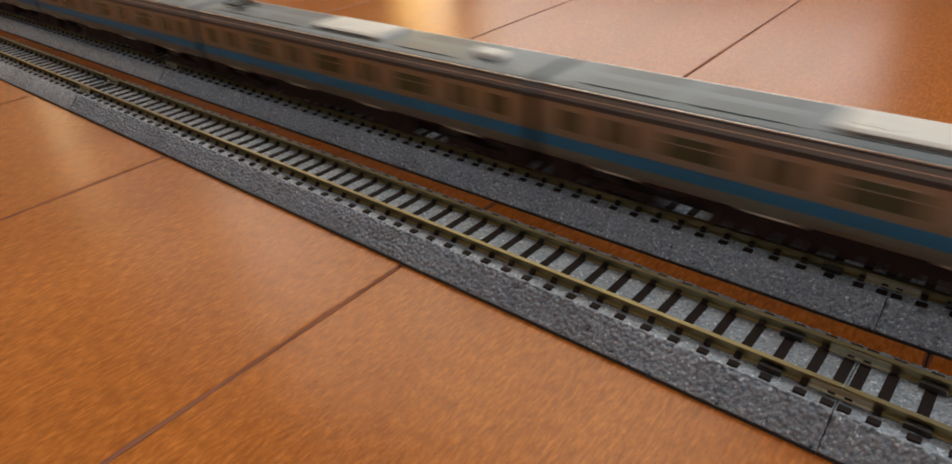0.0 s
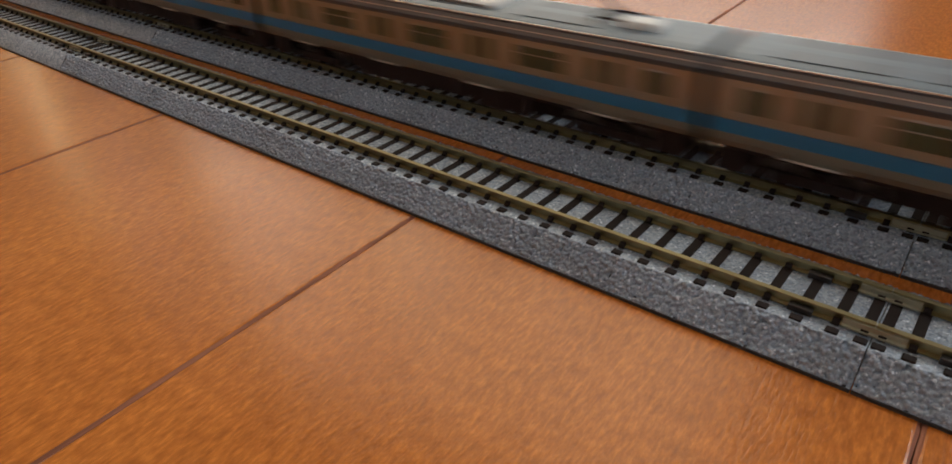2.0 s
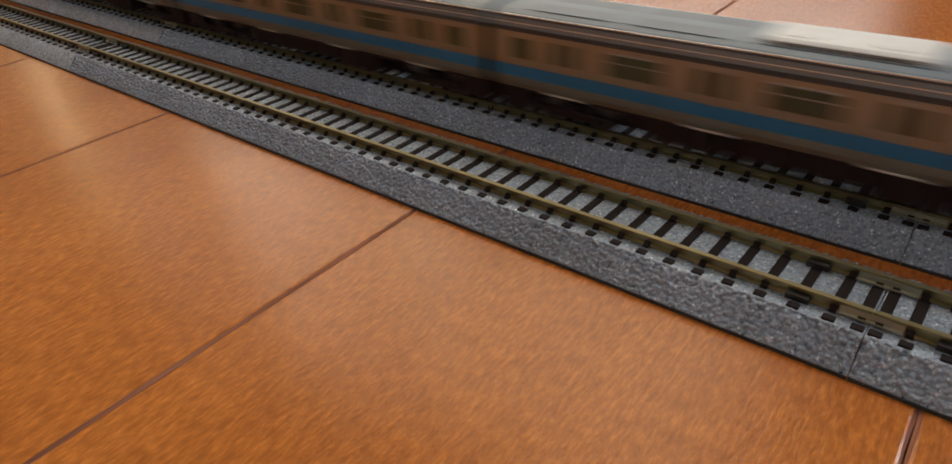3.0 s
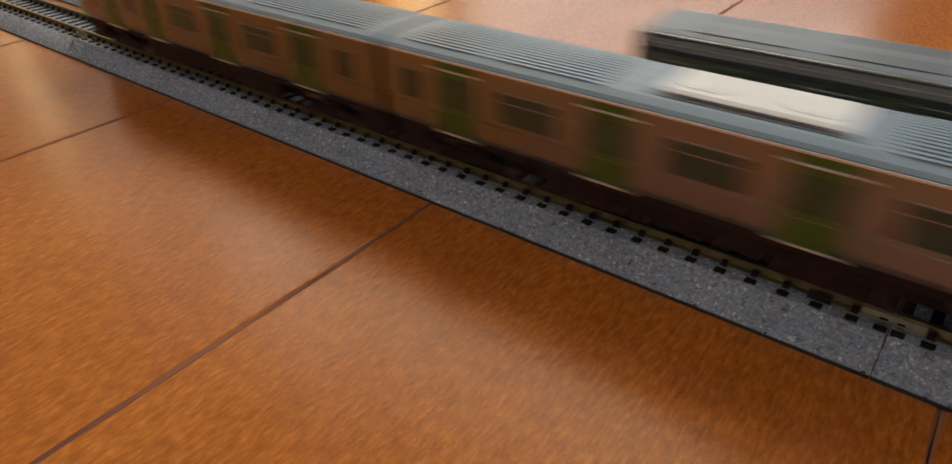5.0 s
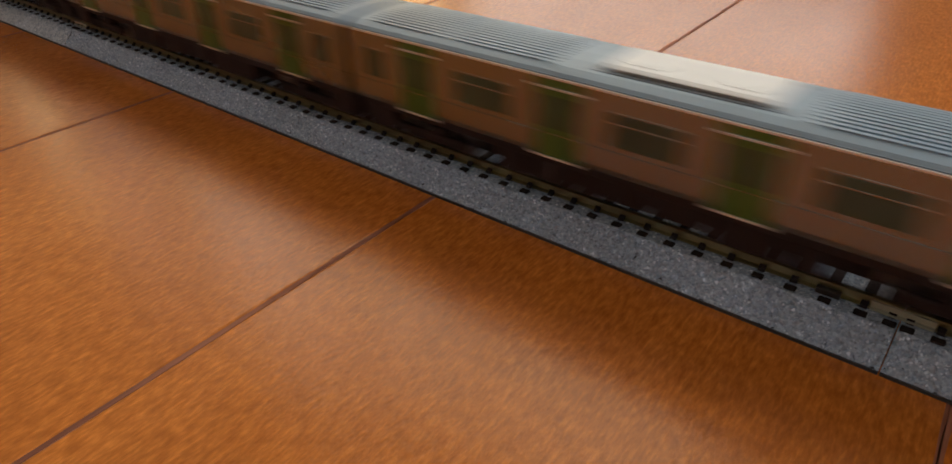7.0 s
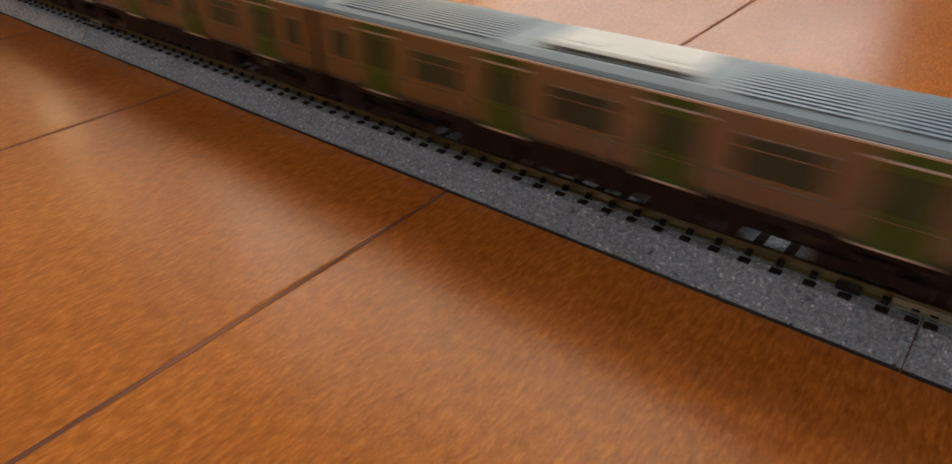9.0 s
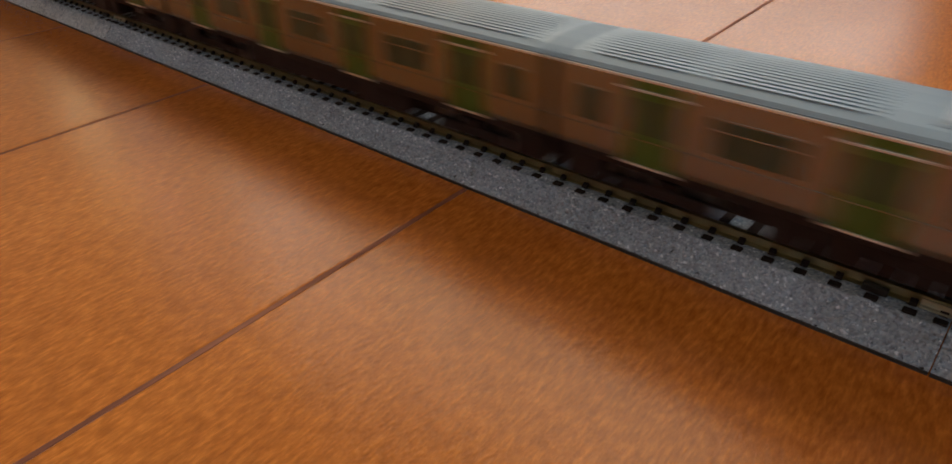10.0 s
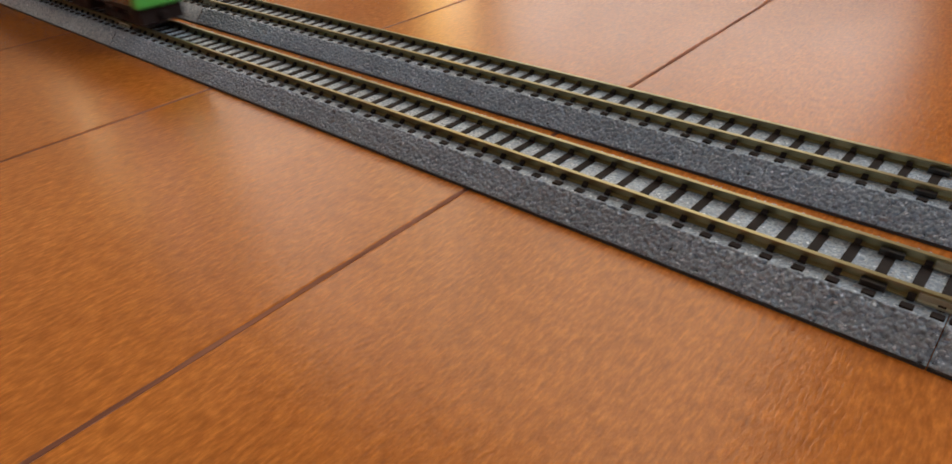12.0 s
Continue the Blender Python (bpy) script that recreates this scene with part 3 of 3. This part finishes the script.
def green_car(label, group, nose=0, panto=False):
    """A silver car with green doors. nose: -1, 0 or 1, the end that carries the cab."""
    half = 67.5
    w, zb, zt, zc = 9.8, 15.3, 29.75, 31.65
    root = thing("commuter_train_car", label, "model train", group)
    stations = [(-half, body_profile(w, zb, zt)), (half, body_profile(w, zb, zt))]
    roofs = [(-half, roof_profile(w, zt, zc)), (half, roof_profile(w, zt, zc))]
    if nose:
        stations = ([(-half + 9.1, body_profile(w, zb, zt))] if nose < 0 else []) + [s for s in stations if s[0] * nose < 0] + ([(half - 9.1, body_profile(w, zb, zt))] if nose > 0 else [])
        stations.sort(key=lambda s: s[0])
        roofs = [(min(s[0] for s in stations), roof_profile(w, zt, zc)), (max(s[0] for s in stations), roof_profile(w, zt, zc))]
    part("body", shell(stations), STEEL, root, "brushed silver car body")
    part("roof", shell(roofs), ROOF, root, "grey ribbed roof")
    # gutter line
    for s in (-1, 1):
        b = bmesh.new()
        ya, yb = sorted((s * (w - 0.1), s * (w + 0.28)))
        prism(b, stations[0][0], stations[-1][0], ya, yb, zt - 0.12 - Z0, zt + 0.30 - Z0, 0.08)
        part("gutter", b, TRIM_LIGHT, root)
    for s in (-1, 1):
        b = bmesh.new()
        ya, yb = sorted((s * (w - 0.2), s * (w + 0.13)))
        prism(b, stations[0][0], stations[-1][0], ya, yb, 19.8 - Z0, 19.92 - Z0, 0.0)
        part("waist_line", b, STEEL, root)
    # roof ribs in panels
    for x0, x1 in ((-62, -44), (-42, -20), (23, 41), (43, 62)):
        if (nose > 0 and x0 > 42) or (nose < 0 and x1 < 0):
            continue
        b = bmesh.new()
        for k in range(13):
            y = -7.0 + k * 1.167
            zz = zt + (zc - zt) * (0.99 - 0.0042 * y * y) - Z0
            prism(b, x0, x1, y - 0.38, y + 0.38, zz - 0.35, zz + 0.28, 0.0)
        # dark sheet puts the shade between the ribs into the colour
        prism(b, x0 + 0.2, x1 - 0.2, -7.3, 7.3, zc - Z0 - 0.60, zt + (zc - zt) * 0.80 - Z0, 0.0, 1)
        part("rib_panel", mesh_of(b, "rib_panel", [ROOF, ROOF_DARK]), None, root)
    roof_cooler(root, 3.4, zc - 0.40, 27.0, 5.6, 1.15)
    doors_and_windows(root, half, w, GREEN, (zb + 0.25, 27.75), (20.9, 26.5), True, nose or None)
    underframe(root, half, nose, zb)
    if panto:
        pantograph(root, -half + 13.6, zc - Z0 + 0.1)
    if nose:
        s = nose
        xa = s * (half - 9.1)
        # cab: steel flank, black mask, green apron and roof cap
        flank = []
        for f, sh in ((0.0, 0.0), (6.0, 0.15), (8.6, 0.7), (9.9, 1.7)):
            flank.append((xa + s * f, body_profile(w, zb, 30.4, sh)))
        part("cab", shell(flank), STEEL, root)
        cap = [(xa + s * f, roof_profile(w, 29.8, zc + 0.2, sh)) for f, sh in ((0.0, 0.0), (3.0, 0.0), (8.2, 0.6), (9.8, 1.6))]
        part("cab_roof", shell(cap), ROOF, root)
        b = shell([(xa + s * f, roof_profile(w, 29.85, zc + 0.35, sh)) for f, sh in ((5.0, 0.25), (8.2, 0.45), (10.05, 1.4))])
        part("roof_cap", b, FACE_GREEN, root, "bright green front edge of the roof")

        def face(x0, x1, y, z0, z1, bev):
            xs = sorted((xa + s * x0, xa + s * x1))
            return prism(bmesh.new(), xs[0], xs[1], -y, y, z0 - Z0, z1 - Z0, bev)

        part("front_apron", face(7.4, 10.6, 8.9, 14.2, 31.3, 0.9), FACE_GREEN, root, "bright green front panel")
        mask = part("front_mask", face(7.6, 10.75, 7.3, 20.8, 28.0, 0.5), FACE_BLACK, root, "glossy black front mask")
        part("destination_sign", face(9.6, 10.82, 4.5, 28.5, 30.5, 0.1), SIGN, mask, "lit yellow-green destination sign")
        for k in range(7):
            xs = sorted((xa + s * 9.7, xa + s * 10.765))
            y = s * (-7.0 + k * 0.95)
            b = prism(bmesh.new(), xs[0], xs[1], y - 0.20, y + 0.20, 27.05 - Z0, 27.4 - Z0, 0.0)
            part("headlamp", b, LED, mask, "bluish-white lit lamp")
        for y in (-6.1, 6.1):
            xs = sorted((xa + s * 9.6, xa + s * 10.75))
            b = prism(bmesh.new(), xs[0], xs[1], y - 0.9, y + 0.9, 29.5 - Z0, 30.3 - Z0, 0.15)
            part("tail_lamp", b, TAIL, mask, "lit red tail lamp")
        b = bmesh.new()
        for k in (-1, 1):
            xs = sorted((xa + s * 9.7, xa + s * 10.95))
            prism(b, xs[0], xs[1], k * 3.6 - 2.6, k * 3.6 + 2.6, 21.6 - Z0, 26.5 - Z0, 0.2)
        part("windscreen", b, GLASS, mask)
    return root


def blue_car(label, group, panto=(), nose=0):
    """A silver car with a blue waist stripe."""
    half = 68.7
    w, zb, zt, zc = 9.8, 14.5, 27.6, 31.7
    root = thing("commuter_train_car", label, "model train", group)
    part("body", shell([(-half, body_profile(w, zb, zt)), (half, body_profile(w, zb, zt))]), SILVER, root, "brushed silver car body")
    hip = [(-w, zt - Z0), (w, zt - Z0), (w - 0.05, 28.4 - Z0), (w - 0.5, 30.5 - Z0), (-w + 0.5, 30.5 - Z0), (-w + 0.05, 28.4 - Z0)]
    part("cornice", shell([(-half, hip), (half, hip)]), CORNICE, root)
    part("roof", shell([(-half, roof_profile(w - 0.75, 30.5, zc)), (half, roof_profile(w - 0.75, 30.5, zc))]), ROOF_SLATE, root, "plain grey roof")
    for s in (-1, 1):
        for z0, z1, out, mat, nm in ((27.5, 28.4, 0.22, LINE_DARK, "rain_gutter"), (30.35, 30.65, -0.32, LINE_DARK, "roof_seam"), (17.3, 19.9, 0.17, BLUE, "stripe"), (29.25, 29.42, -0.12, TRIM_LIGHT, "trim_line"), (30.7, 30.95, -0.62, TRIM_LIGHT, "roof_edge")):
            b = bmesh.new()
            ya, yb = sorted((s * (w - 0.9), s * (w + out)))
            prism(b, -half + 0.05, half - 0.05, ya, yb, z0 - Z0, z1 - Z0, 0.0)
            part(nm, b, mat, root, "blue waist stripe" if nm == "stripe" else "")
    roof_cooler(root, 3.5, zc - 0.30, 27.0, 5.6, 1.3)
    # low slabs in darker grey give the roof its uneven tone
    for x0, x1 in ((-60.0, -40.0), (-36.0, -16.0), (24.0, 44.0)):
        b = prism(bmesh.new(), x0, x1, -6.6, 6.6, zc - Z0 - 0.75, zc - Z0 - 0.02, 0.08)
        part("roof_plate", b, ROOF_PATCH, root)
    b = prism(bmesh.new(), half - 20.5, half - 12.5, -4.2, 0.5, zc - Z0 - 0.3, zc - Z0 + 1.5, 0.6)
    part("roof_vent", b, AC_WHITE, root, "small white roof box")
    doors_and_windows(root, half, w, SILVER, (zb + 0.3, 26.9), (21.6, 26.1), False, body_mat=SILVER)
    underframe(root, half, nose, zb)
    for f in panto:
        pantograph(root, -half + f * 140, zc - Z0 + 0.1)
    if nose:
        s = nose

        def front(x0, x1, y, z0, z1, bev):
            xs = sorted((s * (half + x0), s * (half + x1)))
            return prism(bmesh.new(), xs[0], xs[1], -y, y, z0 - Z0, z1 - Z0, bev)

        part("front_panel", front(-2.0, 1.6, 9.3, 14.6, 31.0, 1.1), SILVER, root)
        mask = part("front_mask", front(-1.0, 1.9, 7.9, 20.4, 30.0, 0.6), FACE_BLACK, root, "glossy black front mask")
        part("front_stripe", front(-1.0, 1.75, 9.1, 17.3, 19.9, 0.2), BLUE, root)
    return root


CAR_N, CAR_F = 137.0, 140.0
# where the first coupling of the near train and the fifth of the far one stand, in millimetres along the track
NEAR_RUN = [(0.0, 987.0), (1.0, 770.0), (2.0, 553.0), (3.0, 336.0), (4.0, 119.0), (4.5, 10.5), (5.0, -98.0), (5.5, -205.5), (6.0, -312.0), (6.5, -415.5), (7.0, -520.0),
            (8.0, -732.5), (9.0, -945.5), (9.5, -1051.3), (10.0, -1161.5), (10.5, -1271.5), (11.0, -1380.5), (11.5, -1488.0), (12.0, -1598.0)]
FAR_RUN = [(0.0, -635.5), (0.5, -520.8), (1.0, -408.5), (1.5, -294.5), (2.0, -180.0), (2.5, -65.7), (3.5, 162.0), (4.5, 389.0), (5.0, 501.0), (6.0, 728.0), (8.0, 1183.0), (10.0, 1638.0), (12.0, 2093.0)]


def build_trains():
    """The cars with each one's distance from its train's reference coupling."""
    cars = []
    g = "cars of the green-door train"
    plain = "silver model train car with green doors and grey ribbed roof"
    first = green_car("silver model train end car with bright green cab", g, nose=-1)
    cars.append((first, -CAR_N / 2, "near"))
    base = green_car(plain, g)
    pan = green_car("silver model train car with green doors and dark pantograph", g, panto=True)
    used = set()
    for i in range(1, 10):
        src = pan if i in (2, 5, 8) else base
        ob = src if src.name not in used else copy_thing(src, pose(0, 0, 0))
        used.add(src.name)
        cars.append((ob, (i - 0.5) * CAR_N, "near"))
    last = green_car("silver model train end car with green cab and lit sign", g, nose=1)
    cars.append((last, 9.5 * CAR_N, "near"))
    g = "cars of the blue-stripe train"
    base = blue_car("silver model train car with a blue waist stripe", g)
    one = blue_car("silver blue-striped model train car with one pantograph", g, (0.10,))
    two = blue_car("silver blue-striped model train car with two pantographs", g, (0.13, 0.82))
    used = set()
    ends = {i: blue_car("silver blue-striped model train end car with black front", g, (), n) for i, n in ((-4, -1), (5, 1))}
    for i in range(-4, 6):
        src = ends[i] if i in ends else one if i == 3 else two if i == 0 else base
        ob = src if src.name not in used else copy_thing(src, pose(0, 0, 0))
        used.add(src.name)
        cars.append((ob, (i + 0.5) * CAR_F, "far"))
    return cars


build_room()
build_floor()
build_tracks()
CARS = build_trains()


def motions():
    for ob, off, which in CARS:
        run, y = (NEAR_RUN, 0.0) if which == "near" else (FAR_RUN, SPACING)
        walk(ob, [(t, pose((s + off) * MM, y * MM, Z_RAIL * MM)) for t, s in run])


motions()
